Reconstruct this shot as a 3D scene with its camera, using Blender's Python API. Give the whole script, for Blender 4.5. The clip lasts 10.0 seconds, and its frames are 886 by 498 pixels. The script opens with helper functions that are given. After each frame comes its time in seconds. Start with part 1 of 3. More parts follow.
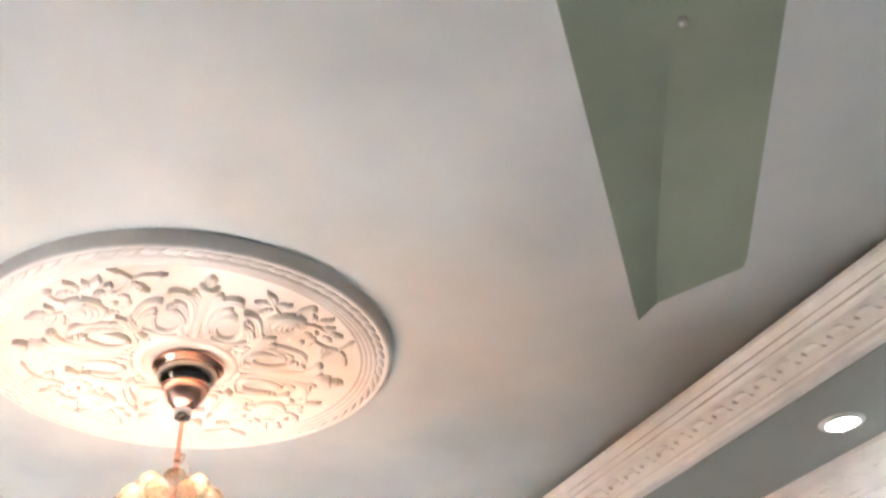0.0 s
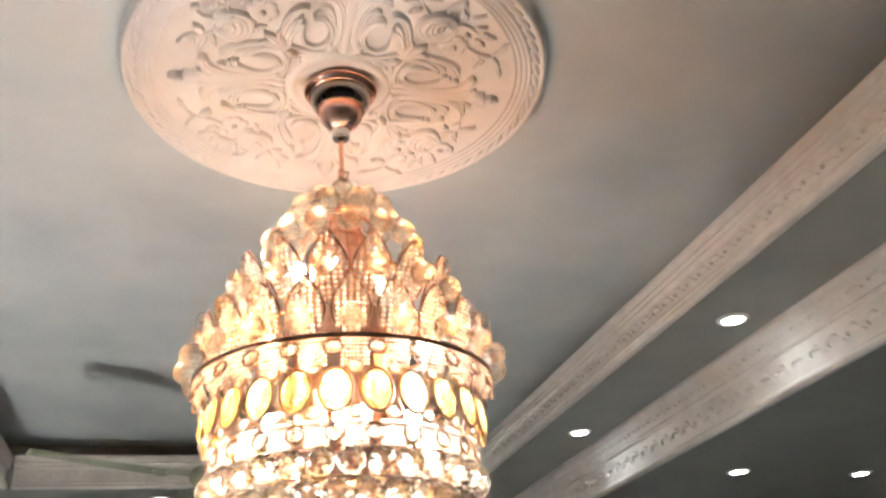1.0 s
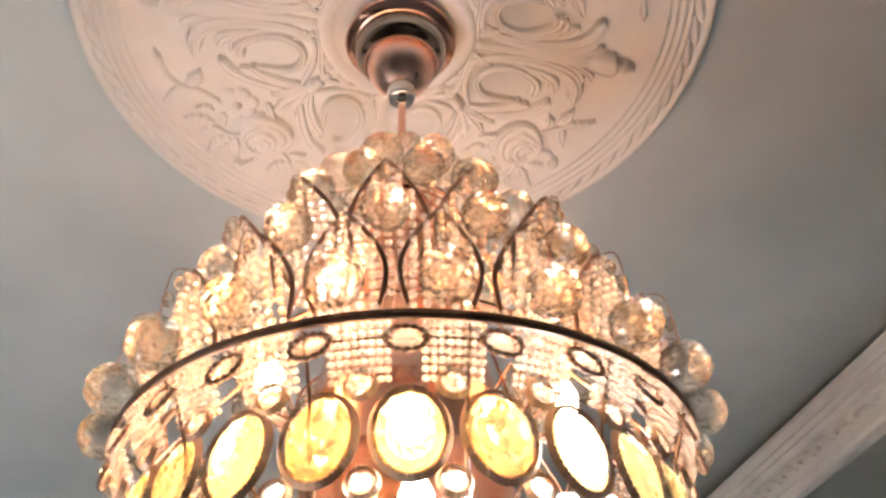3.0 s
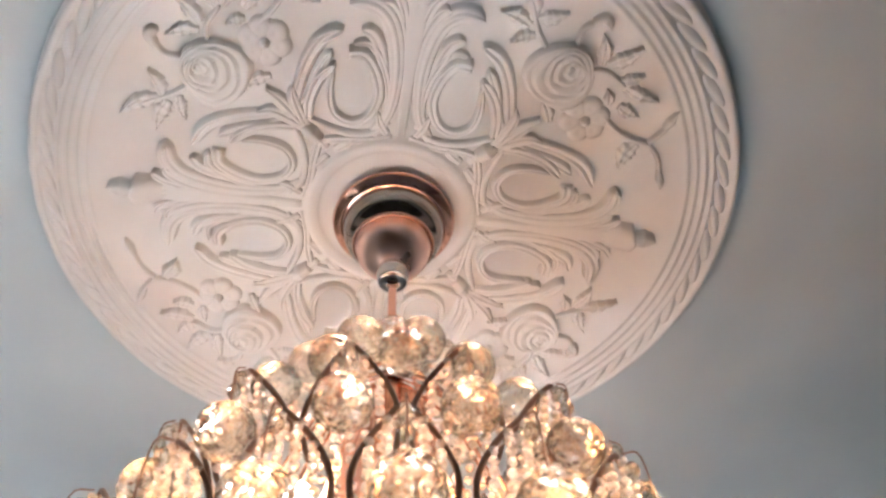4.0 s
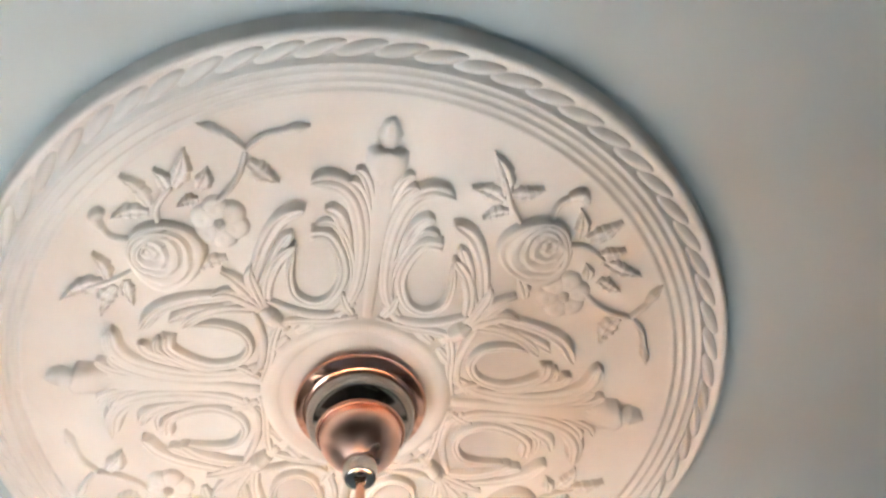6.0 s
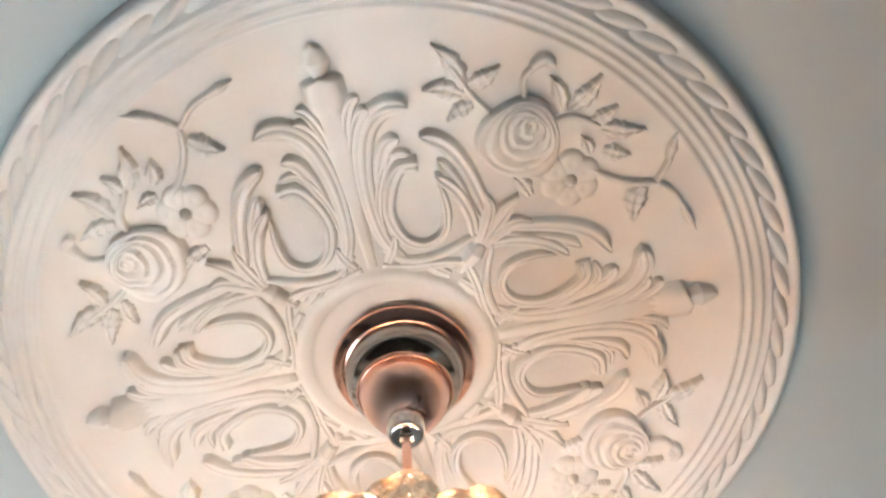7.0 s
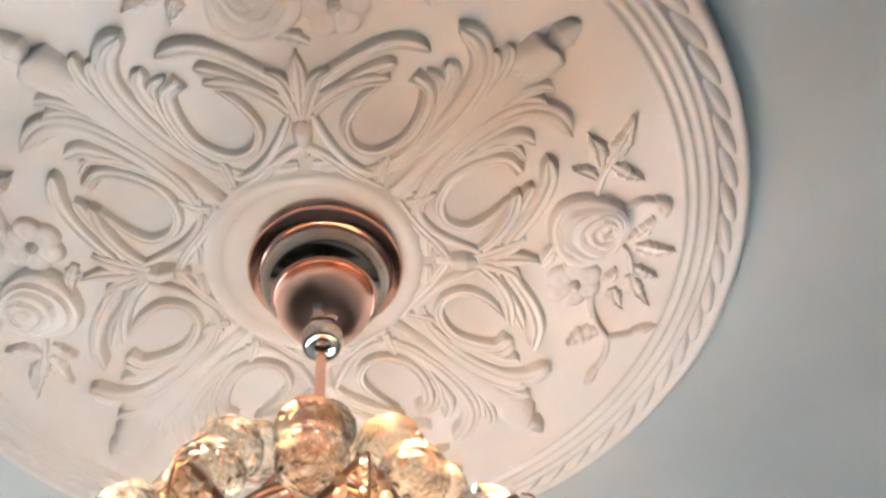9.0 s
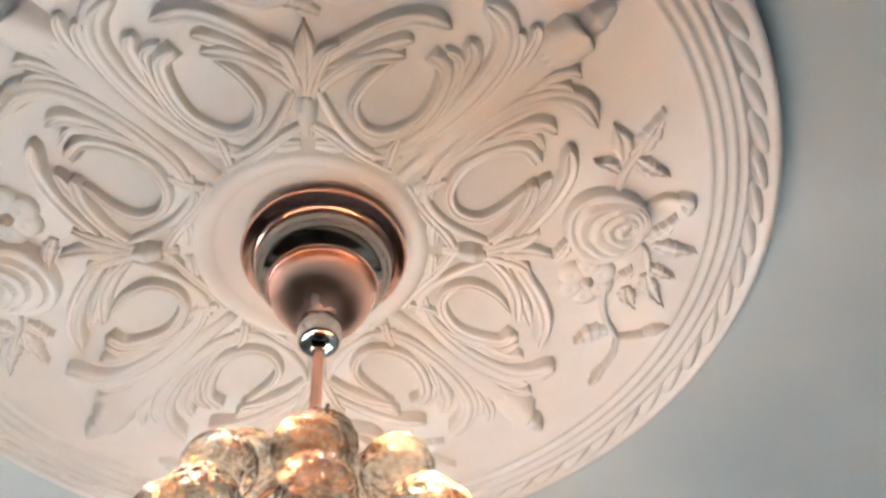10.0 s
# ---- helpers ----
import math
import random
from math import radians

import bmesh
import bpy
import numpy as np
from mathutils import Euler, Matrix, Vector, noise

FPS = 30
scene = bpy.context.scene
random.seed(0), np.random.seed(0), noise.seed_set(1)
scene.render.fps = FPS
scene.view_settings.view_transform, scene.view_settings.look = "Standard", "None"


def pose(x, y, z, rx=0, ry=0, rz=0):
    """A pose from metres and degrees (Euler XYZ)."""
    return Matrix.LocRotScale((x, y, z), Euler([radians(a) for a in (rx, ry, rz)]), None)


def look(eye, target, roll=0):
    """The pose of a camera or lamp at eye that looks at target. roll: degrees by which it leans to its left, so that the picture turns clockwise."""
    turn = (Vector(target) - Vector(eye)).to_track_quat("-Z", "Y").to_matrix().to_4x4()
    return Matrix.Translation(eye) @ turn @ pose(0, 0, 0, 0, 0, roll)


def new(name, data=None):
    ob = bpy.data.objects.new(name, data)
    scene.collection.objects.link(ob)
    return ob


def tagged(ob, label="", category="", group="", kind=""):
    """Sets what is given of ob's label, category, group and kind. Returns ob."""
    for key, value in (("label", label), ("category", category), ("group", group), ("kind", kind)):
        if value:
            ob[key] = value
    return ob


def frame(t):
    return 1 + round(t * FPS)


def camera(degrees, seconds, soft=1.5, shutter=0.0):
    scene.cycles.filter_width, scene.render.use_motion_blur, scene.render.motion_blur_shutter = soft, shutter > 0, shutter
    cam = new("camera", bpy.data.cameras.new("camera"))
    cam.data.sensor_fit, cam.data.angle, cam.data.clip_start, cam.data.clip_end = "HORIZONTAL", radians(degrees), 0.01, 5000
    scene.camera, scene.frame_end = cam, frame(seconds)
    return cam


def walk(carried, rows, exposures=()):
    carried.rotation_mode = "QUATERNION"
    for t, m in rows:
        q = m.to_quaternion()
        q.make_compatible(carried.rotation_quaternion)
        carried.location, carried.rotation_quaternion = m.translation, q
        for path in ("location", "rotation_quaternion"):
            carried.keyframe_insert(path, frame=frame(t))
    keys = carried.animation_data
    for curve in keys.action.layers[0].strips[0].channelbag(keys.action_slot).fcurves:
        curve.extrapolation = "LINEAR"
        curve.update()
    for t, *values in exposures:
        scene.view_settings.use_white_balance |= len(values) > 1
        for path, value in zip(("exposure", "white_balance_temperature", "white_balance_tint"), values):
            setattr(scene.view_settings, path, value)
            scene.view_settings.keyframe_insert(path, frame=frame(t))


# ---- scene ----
cam = camera(52.5, 10.0, soft=2.8)
PATH = [
    (0, (-0.162, -2.067, 1.871), (0.472, -0.578, 3.046), -4.0),
    (0.5, (-0.181, -1.985, 1.715), (0.280, -0.328, 2.734), -4.1),
    (1, (-0.195, -1.785, 1.635), (0.223, -0.050, 2.538), -3.9),
    (1.5, (-0.207, -1.544, 1.632), (0.231, 0.199, 2.509), -3.4),
    (2, (-0.154, -1.308, 1.673), (0.246, 0.401, 2.632), -3.6),
    (2.2, (-0.169, -1.213, 1.689), (0.218, 0.464, 2.708), -3.7),
    (3.3, (-0.120, -0.797, 1.839), (0.211, 0.614, 3.218), -2.8),
    (3.5, (-0.083, -0.768, 1.855), (0.222, 0.584, 3.296), -3.1),
    (4, (-0.068, -0.756, 1.913), (0.158, 0.434, 3.505), -3.1),
    (4.5, (-0.089, -0.752, 1.965), (0.132, 0.331, 3.632), -4.1),
    (5, (-0.098, -0.761, 2.013), (0.144, 0.251, 3.721), -5.4),
    (5.5, (-0.113, -0.777, 2.033), (0.143, 0.205, 3.756), -6.3),
    (6, (-0.071, -0.777, 2.033), (0.204, 0.185, 3.765), -8.6),
    (6.2, (-0.014, -0.759, 2.025), (0.249, 0.213, 3.753), -9.1),
    (7.3, (0.204, -0.564, 2.090), (-0.010, 0.291, 3.885), -6.4),
    (7.5, (0.270, -0.533, 2.127), (-0.005, 0.343, 3.904), -7.2),
    (8, (0.401, -0.401, 2.138), (-0.068, 0.527, 3.847), -4.9),
    (8.5, (0.435, -0.372, 2.137), (-0.135, 0.546, 3.819), -8.6),
    (9, (0.481, -0.369, 2.136), (-0.216, 0.518, 3.787), -7.9),
    (9.5, (0.448, -0.374, 2.168), (-0.294, 0.519, 3.796), -7.6),
    (10, (0.456, -0.378, 2.212), (-0.262, 0.589, 3.808), -6.6),
]
walk(cam, [(t, look(eye, target, roll)) for t, eye, target, roll in PATH],
     exposures=[(t, 4.78 + e, k, 15 if t < 4.0 else 2) for t, e, k in ((0.0, 0.9, 6600), (0.5, 0.22, 7000), (1.0, 0.1, 7000), (1.5, 0.05, 6900), (2.0, -0.05, 6900), (3.5, -0.4, 6300),
                                                   (4.5, 0.0, 5450), (5.5, 0.15, 5800), (6.2, 0.15, 5850), (7.5, 0.05, 5750), (8.0, -0.05, 5350), (8.7, -0.08, 5700), (10.0, -0.12, 5750))])

# ---- world and lights ----
world = bpy.data.worlds.new("world")
scene.world = world
world.use_nodes = True
_bg = world.node_tree.nodes["Background"]
_sky = world.node_tree.nodes.new("ShaderNodeTexSky")
_sky.sky_type, _sky.sun_disc = "NISHITA", False
_sky.sun_elevation, _sky.sun_rotation = radians(40), radians(220)
world.node_tree.links.new(_sky.outputs[0], _bg.inputs[0])
_bg.inputs[1].default_value = 0.05

ROOM = Matrix.Rotation(radians(2.47), 4, "Z")  # the room is turned a little against the medallion
CEIL, SOFFIT, LOWER = 3.03, 2.747, 2.508


def lamp(name, kind, m, watts, colour, size=0.05, **more):
    data = bpy.data.lights.new(name, kind)
    data.energy, data.color = watts, colour
    if kind == "AREA":
        data.shape, data.size = "RECTANGLE", size
        data.size_y = more.get("size_y", size)
    elif kind == "SPOT":
        data.shadow_soft_size, data.spot_size, data.spot_blend = size, radians(more.get("cone", 110)), 0.6
    else:
        data.shadow_soft_size = size
    ob = new(name, data)
    ob.matrix_world = m
    return ob


# low sun through the side window lights a patch of the floor, which lights the ceiling
_sun = bpy.data.lights.new("sun", "SUN")
_sun.energy, _sun.angle, _sun.color = 5.0, radians(0.5), (1.0, 0.97, 0.93)
new("sun", _sun).matrix_world = ROOM @ look((-3.1, -0.3, 1.4), (-1.9, 0.7, 0.0))
AXIS = Vector((0.006, 0.012, 0.0))  # where the chandelier hangs
# bulbs inside the chandelier: warm ones all round, one cold white
WARM, COLD = (1.0, 0.42, 0.14), (0.90, 0.96, 1.0)
YELLOW = (1.0, 0.70, 0.36)
SOFT = (1.0, 0.56, 0.29)
BULBS = [(0.205, -100, 2.155, YELLOW, 2.3), (0.205, -48, 2.155, YELLOW, 2.3), (0.205, -8, 2.155, YELLOW, 2.3), (0.215, 30, 2.155, COLD, 3.2), (0.205, 110, 2.155, COLD, 3.5),
         (0.205, 180, 2.155, YELLOW, 2.3), (0.18, -60, 2.33, WARM, 3.0), (0.18, 60, 2.33, WARM, 1.4), (0.18, 180, 2.33, WARM, 3.0),
         (0.10, 120, 2.535, WARM, 4.2), (0.10, -110, 2.555, SOFT, 2.8), (0.10, 175, 2.555, SOFT, 2.0)]


def polar(r, deg, z):
    """Azimuth 0 points to -y, positive to +x."""
    a = radians(deg)
    return Vector((r * math.sin(a), -r * math.cos(a), z))


for _r, _a, _z, _c, _w in BULBS:
    lamp("bulb_light", "POINT", Matrix.Translation(AXIS + polar(_r, _a, _z)), _w * (0.019 if _z < 2.4 else 0.0235), _c, 0.045)


# ---- materials ----
def material(name):
    mat = bpy.data.materials.new(name)
    mat.use_nodes = True
    nodes, links = mat.node_tree.nodes, mat.node_tree.links
    return mat, nodes, links, nodes["Principled BSDF"]


def noise_node(nodes, links, scale, detail=4.0, rough=0.5):
    co = nodes.new("ShaderNodeTexCoord")
    n = nodes.new("ShaderNodeTexNoise")
    n.inputs["Scale"].default_value, n.inputs["Detail"].default_value, n.inputs["Roughness"].default_value = scale, detail, rough
    links.new(co.outputs["Object"], n.inputs["Vector"])
    return n


def ramp_node(nodes, links, source, a, b, lo=0.3, hi=0.7):
    r = nodes.new("ShaderNodeValToRGB")
    r.color_ramp.elements[0].position, r.color_ramp.elements[1].position = lo, hi
    r.color_ramp.elements[0].color, r.color_ramp.elements[1].color = (*a, 1), (*b, 1)
    links.new(source, r.inputs[0])
    return r


def bump_node(nodes, links, source, bsdf, strength, distance):
    b = nodes.new("ShaderNodeBump")
    b.inputs["Strength"].default_value, b.inputs["Distance"].default_value = strength, distance
    links.new(source, b.inputs["Height"])
    links.new(b.outputs[0], bsdf.inputs["Normal"])


def paint(name, a, b, scale=2.5, rough=0.6, fine=90.0, bump=0.12):
    mat, nodes, links, bsdf = material(name)
    broad = noise_node(nodes, links, scale, 3.0)
    links.new(ramp_node(nodes, links, broad.outputs[0], a, b).outputs[0], bsdf.inputs["Base Color"])
    grain = noise_node(nodes, links, fine, 5.0, 0.6)
    bump_node(nodes, links, grain.outputs[0], bsdf, bump, 0.002)
    bsdf.inputs["Roughness"].default_value = rough
    return mat


def metal(name, colour, rough, spread=0.1, scale=30.0):
    mat, nodes, links, bsdf = material(name)
    bsdf.inputs["Base Color"].default_value = (*colour, 1)
    bsdf.inputs["Metallic"].default_value = 1.0
    n = noise_node(nodes, links, scale)
    m = nodes.new("ShaderNodeMapRange")
    m.inputs["To Min"].default_value, m.inputs["To Max"].default_value = rough, rough + spread
    links.new(n.outputs[0], m.inputs[0])
    links.new(m.outputs[0], bsdf.inputs["Roughness"])
    return mat


def crystal(name, colour, clear, rough=0.0, body=0.0):
    """Cut glass: part of the light goes straight through, part is bent, body adds light scattered at inner facets."""
    mat = bpy.data.materials.new(name)
    mat.use_nodes = True
    nodes, links = mat.node_tree.nodes, mat.node_tree.links
    nodes.remove(nodes["Principled BSDF"])
    out = nodes["Material Output"]
    glass = nodes.new("ShaderNodeBsdfGlass")
    glass.inputs["Color"].default_value, glass.inputs["Roughness"].default_value, glass.inputs["IOR"].default_value = (*colour, 1), rough, 1.54
    see = nodes.new("ShaderNodeBsdfTransparent")
    see.inputs["Color"].default_value = (*colour, 1)
    mix = nodes.new("ShaderNodeMixShader")
    mix.inputs[0].default_value = clear
    links.new(glass.outputs[0], mix.inputs[1])
    links.new(see.outputs[0], mix.inputs[2])
    last = mix
    if body:
        scatter = nodes.new("ShaderNodeBsdfTranslucent")
        scatter.inputs["Color"].default_value = (*colour, 1)
        more = nodes.new("ShaderNodeMixShader")
        more.inputs[0].default_value = body
        links.new(mix.outputs[0], more.inputs[1])
        links.new(scatter.outputs[0], more.inputs[2])
        last = more
    links.new(last.outputs[0], out.inputs["Surface"])
    return mat


def glow(name, colour, strength):
    mat, nodes, links, bsdf = material(name)
    bsdf.inputs["Base Color"].default_value = (0.8, 0.8, 0.8, 1)
    bsdf.inputs["Emission Color"].default_value = (*colour, 1)
    bsdf.inputs["Emission Strength"].default_value = strength
    return mat


PLASTER = paint("plaster_white", (0.70, 0.69, 0.67), (0.78, 0.77, 0.75), 9.0, 0.55, 140.0, 0.10)
CEILING = paint("ceiling_paint", (0.50, 0.56, 0.57), (0.67, 0.71, 0.71), 2.0, 0.65, 60.0, 0.15)
# dark wall colour keeps bounced daylight off the ceiling, not a paint tone
WALL = paint("wall_low_bounce", (0.15, 0.13, 0.11), (0.19, 0.17, 0.14), 1.2, 0.7)
FLOOR = paint("floor_tile", (0.68, 0.71, 0.74), (0.75, 0.77, 0.80), 2.0, 0.5)
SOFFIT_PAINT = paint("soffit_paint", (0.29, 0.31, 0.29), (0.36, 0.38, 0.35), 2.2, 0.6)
CORNICE = paint("cornice_plaster", (0.68, 0.66, 0.63), (0.78, 0.76, 0.73), 12.0, 0.5, 160.0, 0.1)
BLADE = paint("blade_green", (0.36, 0.40, 0.29), (0.41, 0.45, 0.33), 5.0, 0.45, 200.0, 0.05)
COPPER = metal("rose_copper", (0.85, 0.50, 0.38), 0.10)
CHROME = metal("dark_chrome", (0.62, 0.60, 0.58), 0.04, 0.05)
# bowl metal with the dark room's reflection put into its base colour
BOWL_DARK = metal("bowl_dark_reflection", (0.34, 0.32, 0.30), 0.05, 0.05)
SATIN = metal("satin_copper", (0.88, 0.60, 0.50), 0.24)
STEEL = metal("steel", (0.7, 0.7, 0.7), 0.25)
BRONZE = metal("bronze_frame", (0.30, 0.19, 0.14), 0.25, 0.2, 60.0)
BROWN = metal("pleated_brown", (0.55, 0.38, 0.28), 0.35, 0.2, 80.0)
BALL = crystal("crystal_clear", (0.97, 0.95, 0.90), 0.35)
BEAD = crystal("crystal_bead", (0.98, 0.92, 0.85), 0.20, 0.08, 0.45)
AMBER = crystal("crystal_amber", (1.0, 0.88, 0.58), 0.20, 0.0, 0.08)
CHAMPAGNE = crystal("crystal_champagne", (1.0, 0.93, 0.84), 0.25, 0.0, 0.15)
BULB = glow("bulb_glow", (1.0, 0.72, 0.42), 1.5)
BULB_COLD = glow("bulb_glow_cold", (0.95, 0.98, 1.0), 2.8)
DISC = glow("downlight_glow", (0.80, 0.95, 1.0), 2.0)
TAGCARD = paint("tag_card", (0.42, 0.40, 0.36), (0.50, 0.48, 0.43), 30.0, 0.7)
TAGORANGE = paint("tag_orange", (0.75, 0.22, 0.05), (0.8, 0.26, 0.07), 30.0, 0.6)
TAGINK = paint("tag_ink", (0.10, 0.09, 0.08), (0.13, 0.12, 0.11), 30.0, 0.7)


# ---- mesh helpers ----
def mesh_of(name, verts, faces, mat, smooth=True):
    me = bpy.data.meshes.new(name)
    me.from_pydata([tuple(v) for v in verts], [], faces)
    if smooth:
        me.polygons.foreach_set("use_smooth", [True] * len(me.polygons))
    me.materials.append(mat)
    return me


def put(name, me, parent=None, m=None, label=""):
    ob = new(name, me)
    if parent is not None:
        ob.parent = parent
    if m is not None:
        ob.matrix_local = m
    if label:
        tagged(ob, label)
    return ob


def box_mesh(name, lo, hi, mat, bevel=0.0):
    bm = bmesh.new()
    bmesh.ops.create_cube(bm, size=1.0)
    size = Vector(hi) - Vector(lo)
    for v in bm.verts:
        v.co = Vector([lo[i] + (v.co[i] + 0.5) * size[i] for i in range(3)])
    if bevel:
        bmesh.ops.bevel(bm, geom=bm.edges[:], offset=bevel, segments=2, affect="EDGES")
    me = bpy.data.meshes.new(name)
    bm.to_mesh(me)
    bm.free()
    me.materials.append(mat)
    return me


def lathe(name, profile, mat, steps=64, smooth=True, close=False):
    """Turns a profile of (radius, height) round the z axis."""
    verts, faces = [], []
    n = len(profile)
    for i in range(steps):
        a = 2 * math.pi * i / steps
        verts += [(r * math.cos(a), r * math.sin(a), z) for r, z in profile]
    for i in range(steps):
        j = (i + 1) % steps
        for k in range(n if close else n - 1):
            l = (k + 1) % n
            faces.append((i * n + k, j * n + k, j * n + l, i * n + l))
    return mesh_of(name, verts, faces, mat, smooth)


def spline(points, n):
    """n + 1 places along a smooth curve through the points (2D or 3D)."""
    p = [np.array(q, float) for q in points]
    p = [2 * p[0] - p[1]] + p + [2 * p[-1] - p[-2]]
    spans, out = len(p) - 3, []
    for i in range(n + 1):
        u = min(i / n * spans, spans - 1e-9)
        k = int(u)
        f = u - k
        a, b, c, d = p[k:k + 4]
        out.append(0.5 * (2 * b + (c - a) * f + (2 * a - 5 * b + 4 * c - d) * f * f + (3 * b - a - 3 * c + d) * f ** 3))
    return out


def tube(name, points, radius, mat, n=24, sides=8, taper=None):
    line = [Vector(p) for p in spline(points, n)]
    verts, faces = [], []
    for i, p in enumerate(line):
        ahead = (line[min(i + 1, n)] - line[max(i - 1, 0)]).normalized()
        side = ahead.cross(Vector((0.13, 0.31, 0.94))).normalized()
        up = side.cross(ahead)
        r = radius * (taper(i / n) if taper else 1.0)
        for k in range(sides):
            a = 2 * math.pi * k / sides
            verts.append(p + side * (r * math.cos(a)) + up * (r * math.sin(a)))
    for i in range(n):
        for k in range(sides):
            l = (k + 1) % sides
            faces.append((i * sides + k, i * sides + l, (i + 1) * sides + l, (i + 1) * sides + k))
    faces += [tuple(range(sides))[::-1], tuple(n * sides + k for k in range(sides))]
    return mesh_of(name, verts, faces, mat)


def faceted_ball(name, radius, mat, rings=7, sides=12, squash=1.0):
    """A cut crystal ball with flat facets, staggered ring by ring."""
    verts, faces = [(0, 0, radius * squash)], []
    for i in range(1, rings):
        a = math.pi * i / rings
        for k in range(sides):
            b = 2 * math.pi * (k + 0.5 * (i % 2)) / sides
            verts.append((radius * math.sin(a) * math.cos(b), radius * math.sin(a) * math.sin(b), radius * squash * math.cos(a)))
    verts.append((0, 0, -radius * squash))
    last = len(verts) - 1
    for k in range(sides):
        l = (k + 1) % sides
        faces.append((0, 1 + k, 1 + l))
        faces.append((last, 1 + (rings - 2) * sides + l, 1 + (rings - 2) * sides + k))
        for i in range(rings - 2):
            a, b = 1 + i * sides, 1 + (i + 1) * sides
            if i % 2 == 0:
                faces += [(a + k, b + k, a + l), (a + l, b + k, b + l)]
            else:
                faces += [(a + k, b + k, b + l), (a + k, b + l, a + l)]
    return mesh_of(name, verts, faces, mat, smooth=False)


_ico = bmesh.new()
bmesh.ops.create_icosphere(_ico, subdivisions=1, radius=1.0)
ICO_V = [tuple(v.co) for v in _ico.verts]
ICO_F = [tuple(v.index for v in f.verts) for f in _ico.faces]
_ico.free()


def beads_mesh(name, places, radius, mat):
    """Many small beads in one mesh."""
    verts, faces = [], []
    for p in places:
        n = len(verts)
        verts += [(p[0] + radius * x, p[1] + radius * y, p[2] + radius * z) for x, y, z in ICO_V]
        faces += [tuple(n + k for k in f) for f in ICO_F]
    return mesh_of(name, verts, faces, mat, smooth=False)


# ---- the room ----
def structure(name, me, label, category, m=None):
    return tagged(put(name, me, None, ROOM if m is None else m), label, category, kind="structure")


TRAY, SIDE, FAR, BACK = 1.232, 1.225, 3.24, -3.3
L0, L1, V0, V1 = -3.1, 4.3, -4.6, 5.2
structure("floor", box_mesh("floor", (L0, V0, -0.1), (L1, V1, 0.0), FLOOR), "plain pale grey tiled room floor", "floor")
structure("ceiling", box_mesh("ceiling", (-1.50, BACK - 0.26, CEIL), (1.56, FAR + 0.26, CEIL + 0.1), CEILING), "off-white painted tray ceiling with cloudy patches", "ceiling")


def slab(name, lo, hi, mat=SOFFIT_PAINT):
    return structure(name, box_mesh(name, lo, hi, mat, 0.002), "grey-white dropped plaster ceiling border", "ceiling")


T, S = TRAY + 0.03, SIDE + 0.03
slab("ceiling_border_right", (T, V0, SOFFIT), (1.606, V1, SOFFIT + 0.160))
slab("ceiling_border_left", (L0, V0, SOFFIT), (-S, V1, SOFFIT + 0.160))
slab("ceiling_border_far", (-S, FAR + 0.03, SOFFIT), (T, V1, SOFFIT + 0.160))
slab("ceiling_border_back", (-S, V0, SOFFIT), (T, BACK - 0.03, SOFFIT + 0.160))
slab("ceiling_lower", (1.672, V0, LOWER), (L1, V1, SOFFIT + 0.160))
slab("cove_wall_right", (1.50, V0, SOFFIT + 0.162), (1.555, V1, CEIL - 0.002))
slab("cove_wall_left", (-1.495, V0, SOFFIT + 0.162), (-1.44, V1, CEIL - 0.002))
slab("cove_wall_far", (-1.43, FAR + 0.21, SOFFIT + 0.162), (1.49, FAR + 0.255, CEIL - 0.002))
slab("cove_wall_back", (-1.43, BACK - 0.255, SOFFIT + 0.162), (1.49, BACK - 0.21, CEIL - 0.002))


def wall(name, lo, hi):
    return structure(name, box_mesh(name, lo, hi, WALL), "plaster room wall darkened to limit bounced light", "wall")


# mostly unseen walls close the room and soak up stray light
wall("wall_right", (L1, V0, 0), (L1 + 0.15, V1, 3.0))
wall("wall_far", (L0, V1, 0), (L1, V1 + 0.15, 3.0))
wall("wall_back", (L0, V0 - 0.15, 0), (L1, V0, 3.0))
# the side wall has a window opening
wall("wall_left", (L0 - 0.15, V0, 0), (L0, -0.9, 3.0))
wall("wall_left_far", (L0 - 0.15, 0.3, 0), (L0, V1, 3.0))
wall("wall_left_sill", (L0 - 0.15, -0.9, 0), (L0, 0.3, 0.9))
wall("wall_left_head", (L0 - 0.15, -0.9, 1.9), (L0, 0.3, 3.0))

# cornice profile: (distance out of the wall, height over the border)
CORNICE_PROFILE = [(o, SOFFIT + 0.92 * h) for o, h in (
    (0, 0.001), (0.022, 0.001), (0.03, 0.007), (0.03, 0.016), (0.022, 0.021), (0.022, 0.026), (0.027, 0.032), (0.024, 0.039), (0.014, 0.042), (0.014, 0.110), (0.026, 0.113), (0.032, 0.119),
    (0.03, 0.127), (0.024, 0.130), (0.032, 0.136), (0.037, 0.142), (0.034, 0.149), (0.029, 0.152), (0.039, 0.159), (0.045, 0.168), (0.045, 0.180), (0.038, 0.187), (0, 0.187))]


def moulding(name, profile, start, along, out, length, mat, label):
    verts, faces, n = [], [], len(profile)
    for d in (0.0, length):
        verts += [tuple(Vector(start) + Vector(along) * d + Vector(out) * o + Vector((0, 0, z))) for o, z in profile]
    for k in range(n):
        l = (k + 1) % n
        faces.append((k, l, n + l, n + k))
    faces += [tuple(range(n))[::-1], tuple(range(n, 2 * n))]
    return structure(name, mesh_of(name, verts, faces, mat, False), label, "cornice")


